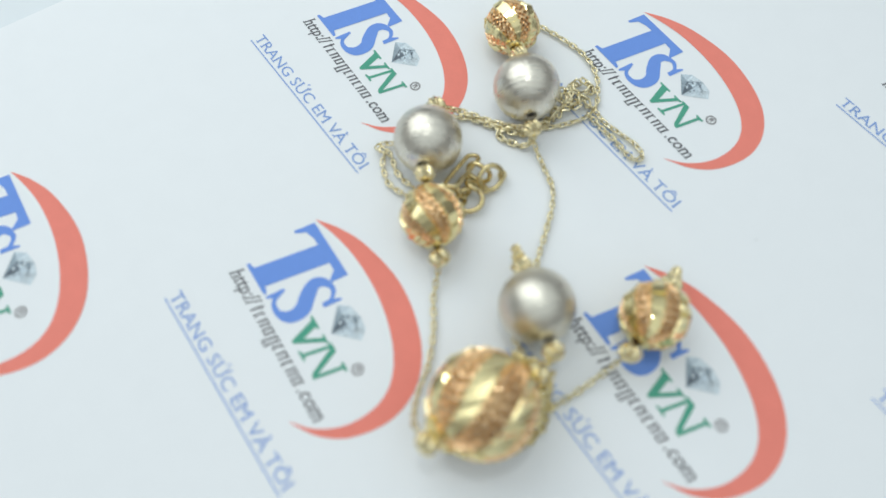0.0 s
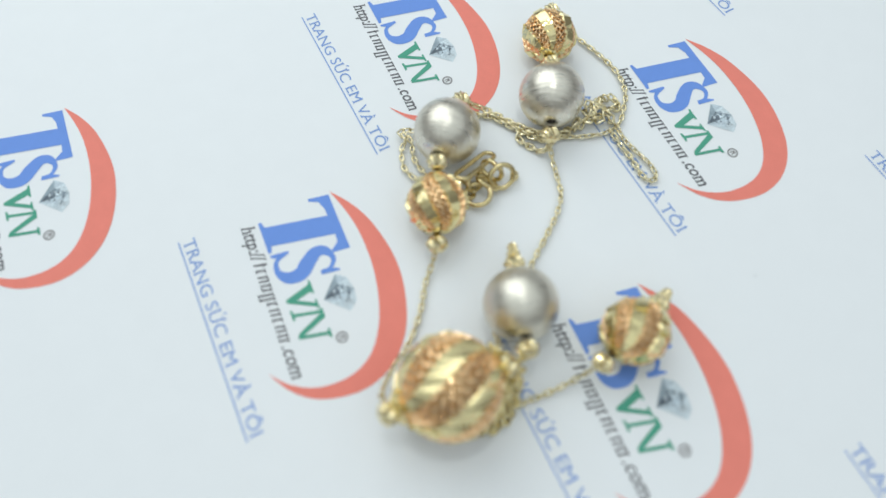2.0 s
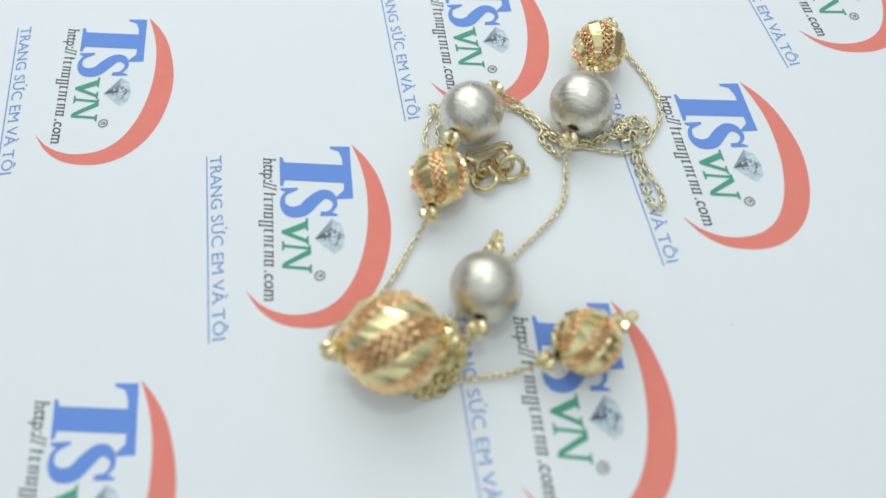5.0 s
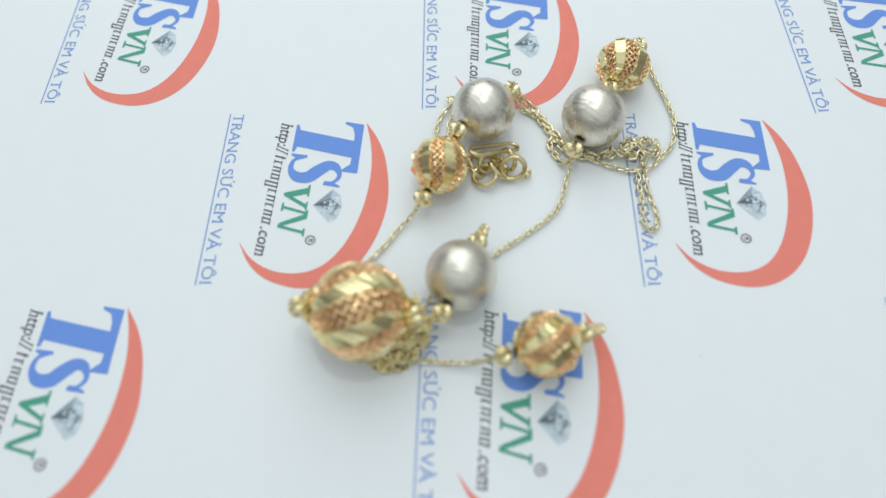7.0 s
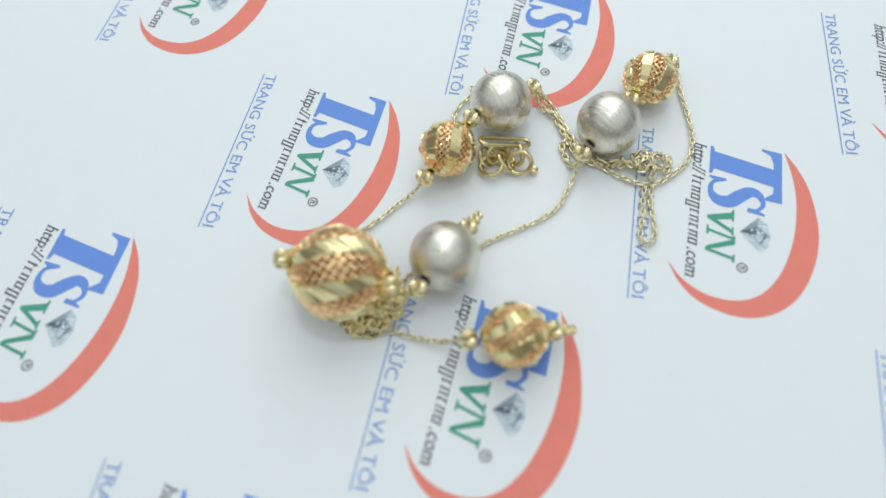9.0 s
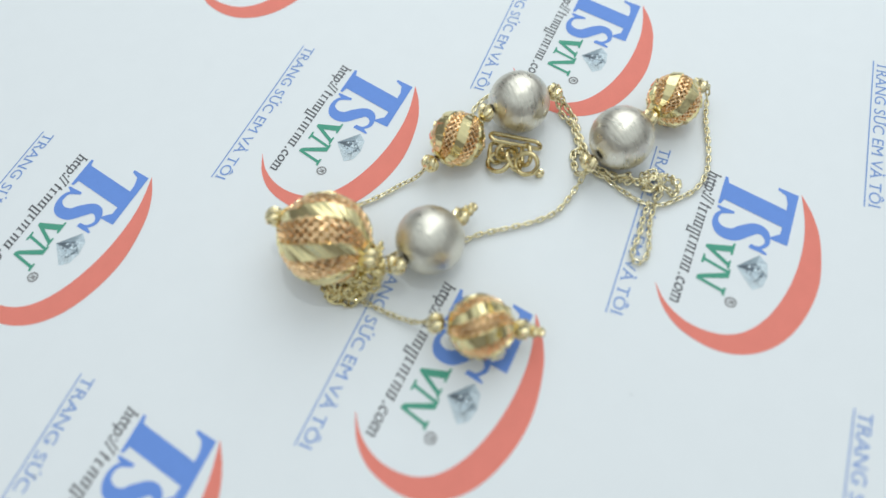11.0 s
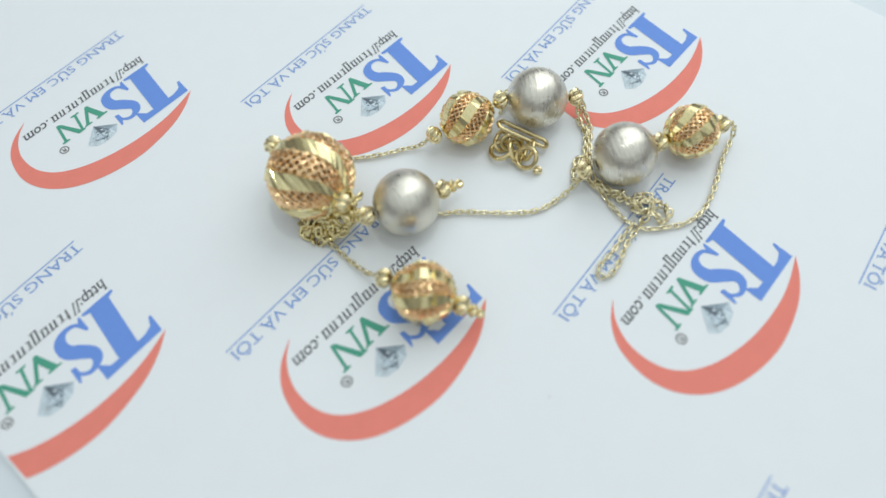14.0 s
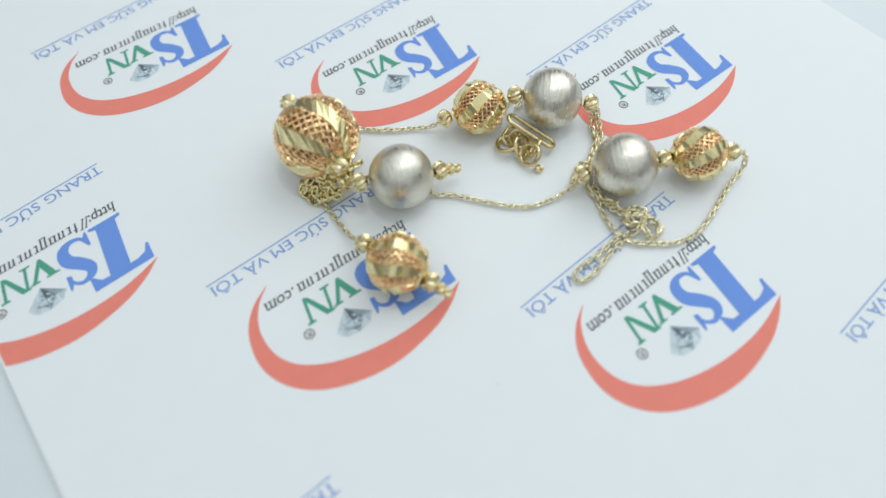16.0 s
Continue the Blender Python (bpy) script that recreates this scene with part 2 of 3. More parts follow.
def gem_facets():
    """The printed gem: facets in four greys, one mesh a shade."""
    left, right, foot = (-9.5, 2.3), (-3.2, 2.5), (-6.3, -0.55)
    a, b, c = (-8.3, 3.75), (-6.2, 4.15), (-4.3, 3.8)
    g1, g2, g3 = (-7.9, 2.2), (-6.2, 2.0), (-4.8, 2.3)
    tris = [((left, a, g1), 2), ((a, b, g1), 3), ((b, g2, g1), 1), ((b, c, g3), 3), ((b, g3, g2), 2), ((c, right, g3), 3),
            ((left, g1, foot), 1), ((g1, g2, foot), 0), ((g2, g3, foot), 2), ((g3, right, foot), 3)]
    out = []
    for shade in range(4):
        bm = bmesh.new()
        for pts, s in tris:
            if s == shade:
                mid = Vector((sum(p[0] for p in pts) / 3, sum(p[1] for p in pts) / 3))
                flat(bm, pts)
                side = (Vector(pts[0]) + Vector(pts[1])) / 2
                if shade in (0, 3):
                    other = bm
                    flat(other, [tuple(mid), tuple(mid.lerp(Vector(pts[0]), 0.5)), tuple(side)], INK + 0.01)
        # bright and dark glints scattered over the facets
        rng = random.Random(20 + shade)
        for i in range((9, 5, 4, 9)[shade]):
            x, y, n = rng.uniform(-8.0, -4.6), rng.uniform(1.0, 3.4), rng.uniform(0.25, 0.55)
            flat(bm, [(x - n, y + rng.uniform(-0.2, 0.2)), (x + n * 0.6, y - n * 0.5), (x + rng.uniform(-0.2, 0.3), y + n * 0.8)], INK + 0.014 + 0.004 * shade)
        out.append(bm)
    return out


def mark(bm):
    """Small ringed mark."""
    for r0, r1, n in ((0.62, 0.86, 28),):
        ring = [[bm.verts.new((r * math.cos(i / n * math.tau), r * math.sin(i / n * math.tau), INK)) for r in (r0, r1)] for i in range(n)]
        for i in range(n):
            (a, b), (c, d) = ring[i], ring[(i + 1) % n]
            bm.faces.new((a, b, d, c))
    flat(bm, [(-0.30, -0.40), (-0.12, -0.40), (-0.12, 0.42), (-0.30, 0.42)])
    flat(bm, [(-0.12, 0.05), (0.28, 0.05), (0.28, 0.40), (-0.12, 0.40)], INK + 0.01)
    flat(bm, [(0.0, 0.05), (0.18, 0.05), (0.36, -0.40), (0.16, -0.40)], INK + 0.01)


def serifs(bm, reach, thick):
    """Small feet across the ends of every upright stroke."""
    lines = (0.0, max(v.co.y for v in bm.verts if v.co.y < 0.745), 0.5)
    feet = []
    for e in bm.edges:
        p, q = sorted((v.co for v in e.verts), key=lambda c: c.x)
        if len(e.link_faces) != 1 or abs(p.y - q.y) > 0.002 or not 0.03 < q.x - p.x < 0.15:
            continue
        level = [y for y in lines if abs(p.y - y) < 0.03]
        face = e.link_faces[0].calc_center_median().y
        if level:
            feet.append((p.x - reach, q.x + reach, p.y, p.y + (thick if face > p.y else -thick)))
    for a, b, y, z in feet:
        flat(bm, [(a, y), (b, y), (b, z), (a, z)], 0.01)


def lettering(words, x0, x1, base, height, shear=0.0, heavy=0.0):
    """The words as a flat mesh, fitted between x0 and x1 on the base line."""
    curve = bpy.data.curves.new("lettering", "FONT")
    curve.body, curve.fill_mode, curve.resolution_u, curve.offset = words, "FRONT", 3, heavy
    ob = new("lettering", curve)
    bpy.context.view_layer.update()
    data = bpy.data.meshes.new_from_object(ob.evaluated_get(bpy.context.evaluated_depsgraph_get()))
    bpy.data.objects.remove(ob)
    bm = bmesh.new()
    bm.from_mesh(data)
    bpy.data.meshes.remove(data)
    serifs(bm, 0.055, 0.05)
    lo, hi = min(v.co.x for v in bm.verts), max(v.co.x for v in bm.verts)
    for v in bm.verts:
        y = v.co.y * height / 0.72
        v.co = Vector((x0 + (v.co.x - lo) / (hi - lo) * (x1 - x0) + shear * y, base + y, INK + v.co.z))
    for f in bm.faces:
        f.normal_update()
        if f.normal.z < 0:
            f.normal_flip()
    return bm


def address_bars(bm):
    """The middle of the web address: plain leaning strokes for each unlettered character."""
    x, low = -15.6, -8.35
    lean = lambda px, py: (px + 0.22 * py, low + py)

    def stroke(x0, x1, y0, y1, z):
        flat(bm, [lean(x0, y0), lean(x1, y0), lean(x1, y1), lean(x0, y1)], z)

    for k, (tall, deep, wide) in enumerate(((0.5, 0, 0.8), (0, 0, 0.9), (0, 0, 1.15), (0, 0, 1.25), (0, 0.8, 1.2), (0, 0, 0.9), (0, 0, 1.25), (0, 0, 0.95), (0, 0, 1.15), (0, 0, 1.25))):
        w, h = wide * 0.96, 1.42 + tall
        narrow = wide < 1
        stroke(x, x + 0.30, -deep if not narrow else 0, h, INK)
        if not narrow:
            stroke(x + 0.62 * w, x + 0.62 * w + 0.30, -deep, 1.42, INK)
        end = x + (0.62 * w + 0.42 if not narrow else 0.72 * w)
        stroke(x - 0.12, end, 1.26, 1.44, INK + 0.01)
        if k % 2 or deep:
            stroke(x - 0.05, end, -deep, 0.17 - deep, INK + 0.014)
        x += wide * 1.235


def underline(bm):
    flat(bm, [(-23.7, -17.75), (8.7, -17.75), (8.7, -17.55), (-23.7, -17.55)])


def built(make):
    bm = bmesh.new()
    make(bm)
    return bm


def address_ends():
    a, b = lettering("http://", -22.3, -16.1, -8.35, 2.1, 0.22, 0.010), lettering(".com", -2.0, 3.1, -8.35, 2.1, 0.22, 0.010)
    data = bpy.data.meshes.new("tmp")
    b.to_mesh(data)
    b.free()
    a.from_mesh(data)
    bpy.data.meshes.remove(data)
    return a


SLOPE = Matrix.Translation((-23.7, -17.6, 0)) @ Matrix.Rotation(radians(2.2), 4, "Z") @ Matrix.Translation((23.7, 17.6, 0))


def sloped(bm):
    bmesh.ops.transform(bm, matrix=SLOPE, verts=bm.verts)
    return bm


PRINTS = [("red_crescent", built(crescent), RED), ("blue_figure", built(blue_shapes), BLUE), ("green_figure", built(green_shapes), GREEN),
          *[("gem_shade", g, i) for g, i in zip(gem_facets(), GEM_INKS)], ("ringed_mark", built(mark), GREY),
          ("address_line", address_ends(), BLACK), ("address_strip", built(address_bars), BLACK),
          ("tagline", sloped(lettering("TRANG SỨC EM VÀ TÔI", -23.6, 8.5, -17.05, 1.9, 0.0, 0.0)), TEXT_BLUE), ("tagline_rule", sloped(built(underline)), TEXT_BLUE)]
SHARED = {}
PRINT_M = TURN_M @ Matrix(((0.9935, -0.0085, 0, 0), (0.0062, 0.9885, 0, 0), (0, 0, 1, 0), (0, 0, 0, 1)))
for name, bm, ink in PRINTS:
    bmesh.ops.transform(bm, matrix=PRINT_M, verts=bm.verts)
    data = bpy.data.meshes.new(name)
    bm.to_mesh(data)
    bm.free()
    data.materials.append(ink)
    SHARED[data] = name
WHOLE = []
for data, name in SHARED.items():
    bm = bmesh.new()
    bm.from_mesh(data)
    bmesh.ops.scale(bm, vec=(K, K, K), verts=bm.verts)
    out = bpy.data.meshes.new(name)
    bm.to_mesh(out)
    bm.free()
    out.materials.append(data.materials[0])
    us = [(TURN_M.inverted() @ v.co).x for v in data.vertices]
    WHOLE.append((name, out, min(us), max(us)))


def clipped(data, shift):
    """A print cut off at the sheet's two long edges."""
    bm = bmesh.new()
    bm.from_mesh(data)
    side = TURN_M @ Vector((1, 0, 0))
    for limit, sign in ((U1 - 0.15, 1), (U0 + 0.15, -1)):
        bmesh.ops.bisect_plane(bm, geom=bm.verts[:] + bm.edges[:] + bm.faces[:], plane_co=(side * limit - shift) * K, plane_no=side * sign, clear_outer=True)
    out = bpy.data.meshes.new(data.name)
    bm.to_mesh(out)
    bm.free()
    out.materials.append(data.materials[0])
    return out


# the print is not laid out quite evenly
DRIFT = {(0, 0): (-0.09, -0.26), (1, 0): (-0.06, -0.21), (0, 1): (0.31, -0.38), (1, 1): (-0.31, 0.4), (-1, 0): (0.16, 0.44), (0, -1): (0.06, -0.23), (1, -1): (-0.06, 0.25), (1, 2): (-0.12, -0.94), (2, 1): (0.33, 1.56), (2, 0): (0.40, 1.39)}
LEAN = {(0, 0): -1.4, (1, 0): -1.6, (-1, 0): -1.6, (1, -1): 1.5, (1, 2): 2.6}  # degrees
for i in range(-3, 5):
    for j in range(-3, 5):
        shift = Vector((48.0 * i - 0.79 * j, 47.36 * j, 0)) + Vector((*DRIFT.get((i, j), (0, 0)), 0))
        u, v = (TURN_M.inverted() @ shift).xy
        if not (-50 < u < 100 and -50 < v < 122):
            continue
        emblem = None
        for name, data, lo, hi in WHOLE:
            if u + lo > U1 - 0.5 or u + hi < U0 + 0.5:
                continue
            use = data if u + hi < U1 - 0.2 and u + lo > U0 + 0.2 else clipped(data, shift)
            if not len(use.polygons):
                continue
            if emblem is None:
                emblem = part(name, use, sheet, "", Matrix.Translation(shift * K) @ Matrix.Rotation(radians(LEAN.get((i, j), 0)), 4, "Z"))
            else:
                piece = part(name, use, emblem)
                if name == "address_strip":
                    tagged(piece, kind="stuff")

# ---- the necklace ----
necklace = tagged(new("necklace"), "gold chain necklace with silver and filigree beads on printed paper", "necklace")
necklace.location = MIDDLE


def hang(name, data, m, label="", under=None):
    if under is None:
        return part(name, data, necklace, label, Matrix.Translation(-MIDDLE) @ m)
    return part(name, data, under, label)


def silver_mesh(r, bore, mat):
    """A hollow sphere with a bored hole at either pole, rims turned in."""
    bm = bmesh.new()
    n, rings = 56, []
    a0 = math.asin(bore / r)
    angles = [a0 + (math.pi - 2 * a0) * i / 40 for i in range(41)]
    profile = [(bore * 0.9, r * math.cos(a0) - 1.2), (bore * 0.9, r * math.cos(a0) - 0.15)] + [(r * math.sin(a), r * math.cos(a)) for a in angles]
    profile += [(bore * 0.9, -r * math.cos(a0) + 0.15), (bore * 0.9, -r * math.cos(a0) + 1.2)]
    for x, z in profile:
        rings.append([bm.verts.new((x * math.cos(t), x * math.sin(t), z)) for t in (math.tau * k / n for k in range(n))])
    for p, q in zip(rings, rings[1:]):
        for k in range(n):
            bm.faces.new((p[k], q[k], q[(k + 1) % n], p[(k + 1) % n]))
    return mesh_of("silver_bead", bm, mat, True)


def bore_mesh(r, bore):
    """A near-black plug that paints the shade inside the two holes."""
    bm = bmesh.new()
    bmesh.ops.create_cone(bm, segments=24, radius1=bore * 0.86, radius2=bore * 0.86, depth=2 * (r - 0.45), cap_ends=True)
    return mesh_of("bore", bm, DARK, True)


def on_ball(r, lon, lat):
    return Vector((r * math.cos(lat) * math.cos(lon), r * math.cos(lat) * math.sin(lon), r * math.sin(lat)))


def lon_of(s, lat, twist):
    return s + twist * lat


TOP = radians(74)


def band_mesh(r, lon, width, twist, cuts, rise, slant, seed):
    """A diamond-cut gold band, pole to pole, broken into slanting flat cuts."""
    rng = random.Random(seed)
    bm = bmesh.new()
    reach = TOP + 0.10
    last = None
    for i in range(cuts):
        # each cut is a flat of its own, tilted a little, with a sharp ridge to the next
        near, far = (-TOP + 2 * TOP * k / cuts for k in (i + 0.03, i + 0.97))
        high, fall, lean = rng.uniform(0.75, 1.0), rng.choice((-1.2, -0.7, -0.2, 0.3, 0.8, 1.2)), rng.uniform(-1.1, 1.1)
        rows = []
        for lat, height in ((near, high - max(0, fall)), ((near + far) / 2, high - 0.42 * abs(fall)), (far, high + min(0, fall))):
            taper = min(1.0, 0.40 + 0.9 * math.cos(lat))
            row = []
            for s, full in ((-0.5, 0), (-0.38, 1), (0.38, 1), (0.5, 0)):
                up = r * (1 + rise * height * (1 + lean * s)) if full else r * 0.97
                at = max(-reach, min(reach, lat + slant * s * width * math.cos(lat)))
                row.append(bm.verts.new(on_ball(up, lon_of(lon + s * width * taper, at, twist), at)))
            rows.append(row)
        for p, q in zip([last, *rows] if last else rows, rows if last else rows[1:]):
            for a in range(3):
                bm.faces.new((p[a], p[a + 1], q[a + 1], q[a]))
        last = rows[-1]
    for f in bm.faces:
        f.normal_update()
        if f.normal.dot(f.calc_center_median()) < 0:
            f.normal_flip()
    return mesh_of("band", bm, GOLD)


def lattice_mesh(r, lon, width, twist, cell, wire):
    """Woven flat wires in one panel between two bands."""
    rng = random.Random(int(lon * 1000))
    bm = bmesh.new()
    half = width / 2
    lengthen = 1 + twist * twist
    pitch = cell * 1.414 / (r * math.sqrt(lengthen))
    slopes = {d: (d - twist) / lengthen for d in (1, -1)}
    count, steps = int(TOP * 1.6 / pitch), 18
    for d in (1, -1):
        for n in range(-count, count + 1):
            places = []
            for i in range(steps + 1):
                s = -half + width * i / steps
                lat = n * pitch + slopes[d] * s
                if abs(lat) < TOP + 0.12:
                    crossed = (lat - slopes[-d] * s) / pitch
                    weave = d * math.cos(math.pi * crossed) * (1 if n % 2 else -1)
                    up = r + 0.42 * wire * weave + rng.uniform(-0.03, 0.03)
                    places.append(on_ball(up, lon_of(lon + s * min(1.0, 0.45 + 0.9 * math.cos(lat)), lat, twist), lat))
            prev = None
            for k, p in enumerate(places if len(places) > 2 else []):
                way = (places[min(k + 1, len(places) - 1)] - places[max(k - 1, 0)]).normalized()
                out = p.normalized()
                side = way.cross(out).normalized()
                ring = [bm.verts.new(p + side * wire * x + out * wire * z) for x, z in ((-1.0, -0.5), (-0.62, 0.5), (0.62, 0.5), (1.0, -0.5))]
                if prev:
                    for a in range(3):
                        bm.faces.new((prev[a], prev[a + 1], ring[a + 1], ring[a]))
                prev = ring
    for f in bm.faces:
        f.normal_update()
        if f.normal.dot(f.calc_center_median()) < 0:
            f.normal_flip()
    return mesh_of("lattice", bm, ROSE)


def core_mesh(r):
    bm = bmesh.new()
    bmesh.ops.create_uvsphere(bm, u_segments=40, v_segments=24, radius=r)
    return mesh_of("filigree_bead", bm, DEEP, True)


def cap_mesh(r, z):
    """A small ribbed collar where the chain enters."""
    bm = bmesh.new()
    n, rows = 28, []
    for x, h in ((0.16, 1.045), (0.30, 1.03), (0.36, 0.985), (0.30, 0.93)):
        rows.append([bm.verts.new((r * x * math.cos(t) * (1 + 0.04 * (k % 2)), r * x * math.sin(t) * (1 + 0.04 * (k % 2)), z * r * h)) for k, t in ((k, math.tau * k / n) for k in range(n))])
    for p, q in zip(rows, rows[1:]):
        for k in range(n):
            bm.faces.new((p[k], q[k], q[(k + 1) % n], p[(k + 1) % n]))
    bmesh.ops.recalc_face_normals(bm, faces=bm.faces[:])
    return mesh_of("collar", bm, GOLD)


def filigree_bead(place, axis, r, count, twist, cuts, cell, wire, roll, rise, share, slant, label):
    m = aligned(place, axis, roll)
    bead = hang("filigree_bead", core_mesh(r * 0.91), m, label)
    step = math.tau / count
    for i in range(count):
        part("band", band_mesh(r * 0.985, i * step, step * share, twist, cuts, rise, slant, i + int(place[0] * 10)), bead, "diamond-cut yellow gold band")
        part("lattice", lattice_mesh(r * 0.97, (i + 0.5) * step, step * (1.14 - share), twist, cell, wire), bead, "rose gold crossed wires")
    for z in (1, -1):
        part("collar", cap_mesh(r, z), bead)
    return bead


def ribbed_mesh(r, lobes, squash=0.92):
    """A little ball with twisted cut ribs and a hole through it."""
    bm = bmesh.new()
    n, rows = lobes * 4, []
    for i in range(11):
        a = 0.30 + (math.pi - 0.6) * i / 10
        row = []
        for k in range(n):
            t = math.tau * k / n
            rad = r * (1 + 0.12 * math.cos(lobes * t))
            row.append(bm.verts.new((rad * math.sin(a) * math.cos(t + 0.5 * a), rad * math.sin(a) * math.sin(t + 0.5 * a), r * squash * math.cos(a))))
        rows.append(row)
    for p, q in zip(rows, rows[1:]):
        for k in range(n):
            bm.faces.new((p[k], q[k], q[(k + 1) % n], p[(k + 1) % n]))
    for row in (rows[0], rows[-1]):
        bm.faces.new(row)
    bmesh.ops.recalc_face_normals(bm, faces=bm.faces[:])
    return mesh_of("spacer_bead", bm, FITTING_GOLD)


BALLS = {
    "A": ((22.27, 10.45, 5.2), (-5.1, 12.7, -2.4), 5.15, SATIN), "B": ((3.9, 33.8, 5.15), (-0.3, 13.2, -1.9), 5.10, SILVER), "C": ((17.2, 45.5, 5.13), (-3.5, 13.06, 0.9), 5.10, SILVER)}
for place, axis, r, mat in BALLS.values():
    ball = hang("silver_bead", silver_mesh(r, 0.88, mat), aligned(place, axis), "brushed silver bead with a bored hole")
    part("bore", bore_mesh(r, 0.88), ball)
filigree_bead((16.95, -3.72, 7.05), (5.95, 5.25, -0.4), 6.8, 6, -0.50, 9, 1.00, 0.25, 20, 0.050, 0.48, 1.0, "large rose-gold filigree bead with yellow bands")
for place, axis, r, roll in (((6.44, 21.7, 4.7), (-3.9, 11.5, 2.9), 4.38, 0), ((37.67, 11.77, 4.75), (6.2, 11.1, -1.1), 4.52, 17), ((13.6, 57.4, 4.65), (-2.5, 11.1, -0.4), 4.32, 10)):
    filigree_bead(place, axis, r, 6, -0.55, 7, 0.70, 0.170, roll, 0.085, 0.53, 0.30, "small rose-gold filigree bead with yellow bands")

SPACER = ribbed_mesh(1.42, 8)
for place, axis in (((10.95, -9.5, 8.1), (1, 0.9, -0.05)), ((23.07, 1.08, 7.6), (1, 0.9, 0)), ((24.77, 4.32, 6.3), (-5.1, 12.7, -2.4)), ((19.74, 16.31, 4.1), (-5.1, 12.7, -2.4)),
                    ((4.46, 27.48, 6.2), (-1, 13, -1)), ((3.95, 40.44, 4.6), (0, 1, -0.15)), ((8.38, 16.02, 3.6), (-3.9, 11.5, 2.9)), ((18.83, 38.9, 4.2), (-3.5, 13, 0.9)),
                    ((15.3, 51.75, 4.9), (-3, 12, 0)), ((12.58, 62.8, 4.5), (-2.5, 11, 0)), ((34.6, 6.25, 4.6), (6.2, 11.1, -1.1)), ((40.0, 16.95, 4.0), (6.2, 11.1, -1.1))):
    hang("spacer_bead", SPACER, aligned(place, axis), "ribbed yellow gold spacer bead")
hang("rondelle", ribbed_mesh(1.85, 14, 0.42), aligned((11.85, -8.42, 7.6), (5.95, 5.25, -0.4)), "ribbed gold rondelle against the large bead")
BUTTON, TIP = ribbed_mesh(0.95, 8, 0.7), ribbed_mesh(0.72, 8, 1.0)
for at, axis in (((19.74, 16.31, 4.1), (-5.1, 12.7, -2.4)), ((40.0, 16.95, 4.0), (5.0, 12.5, -5.5))):
    d = Vector(axis).normalized()
    hang("button_bead", BUTTON, aligned(Vector(at) + d * 1.75, d), "small gold button bead")
    hang("end_bead", TIP, aligned(Vector(at) + d * 2.9, d), "tiny gold end ball")


# ---- chains ----
def link_mesh(length, width, wire, mat):
    """One long rounded link."""
    bm = bmesh.new()
    rows, straight = [], (length - width) / 2
    for i in range(10):
        t = math.tau * (i + 0.5) / 10
        c = Vector(((1 if math.cos(t) > 0 else -1) * straight + math.cos(t) * width / 2, math.sin(t) * width / 2, 0))
        out = Vector((math.cos(t), math.sin(t), 0))
        rows.append([bm.verts.new(c + out * wire * math.cos(a) + Vector((0, 0, wire * math.sin(a)))) for a in (0, math.pi / 2, math.pi, 3 * math.pi / 2)])
    for i in range(10):
        p, q = rows[i], rows[(i + 1) % 10]
        for k in range(4):
            bm.faces.new((p[k], q[k], q[(k + 1) % 4], p[(k + 1) % 4]))
    bmesh.ops.recalc_face_normals(bm, faces=bm.faces[:])
    return mesh_of("link", bm, mat, True)


LINK, STOUT_LINK, HEAVY_LINK = link_mesh(1.36, 0.66, 0.165, CHAIN_GOLD), link_mesh(1.5, 0.85, 0.21, CHAIN_GOLD), link_mesh(1.66, 0.92, 0.25, GOLD)
PITCH = 1.0


def link_poses(points, seed, loose=0.0):
    """Links end to end along a line; loose ones lie askew."""
    rng = random.Random(seed)
    places = spline(points, PITCH)
    for i, p in enumerate(places):
        d = (places[min(i + 1, len(places) - 1)] - places[max(i - 1, 0)])
        if loose:
            p = p + Vector([rng.uniform(-0.45, 0.45) * loose for _ in range(3)])
            p.z = max(p.z, 0.45)
            d = d.normalized() + Vector([rng.uniform(-0.9, 0.9) * loose for _ in range(3)])
        yield aligned(p, d, 12 + 90 * (i % 2) + rng.uniform(-18, 18)) @ pose(0, 0, 0, 0, 90, 0)


def heap(lines, link, loose):
    """A tangle of chain whose links cannot be picked apart, as one mesh."""
    verts, faces = [], []
    for seed, points in lines:
        for m in link_poses(points, seed, loose):
            base = len(verts)
            verts += [m @ v.co for v in link.vertices]
            faces += [[base + k for k in f.vertices] for f in link.polygons]
    data = bpy.data.meshes.new("chain_tangle")
    data.from_pydata(verts, [], faces)
    data.materials.append(link.materials[0])
    data.polygons.foreach_set("use_smooth", [True] * len(data.polygons))
    tagged(hang("chain_tangle", data, Matrix.Identity(4), "tangled heap of fine gold chain links"), kind="stuff")


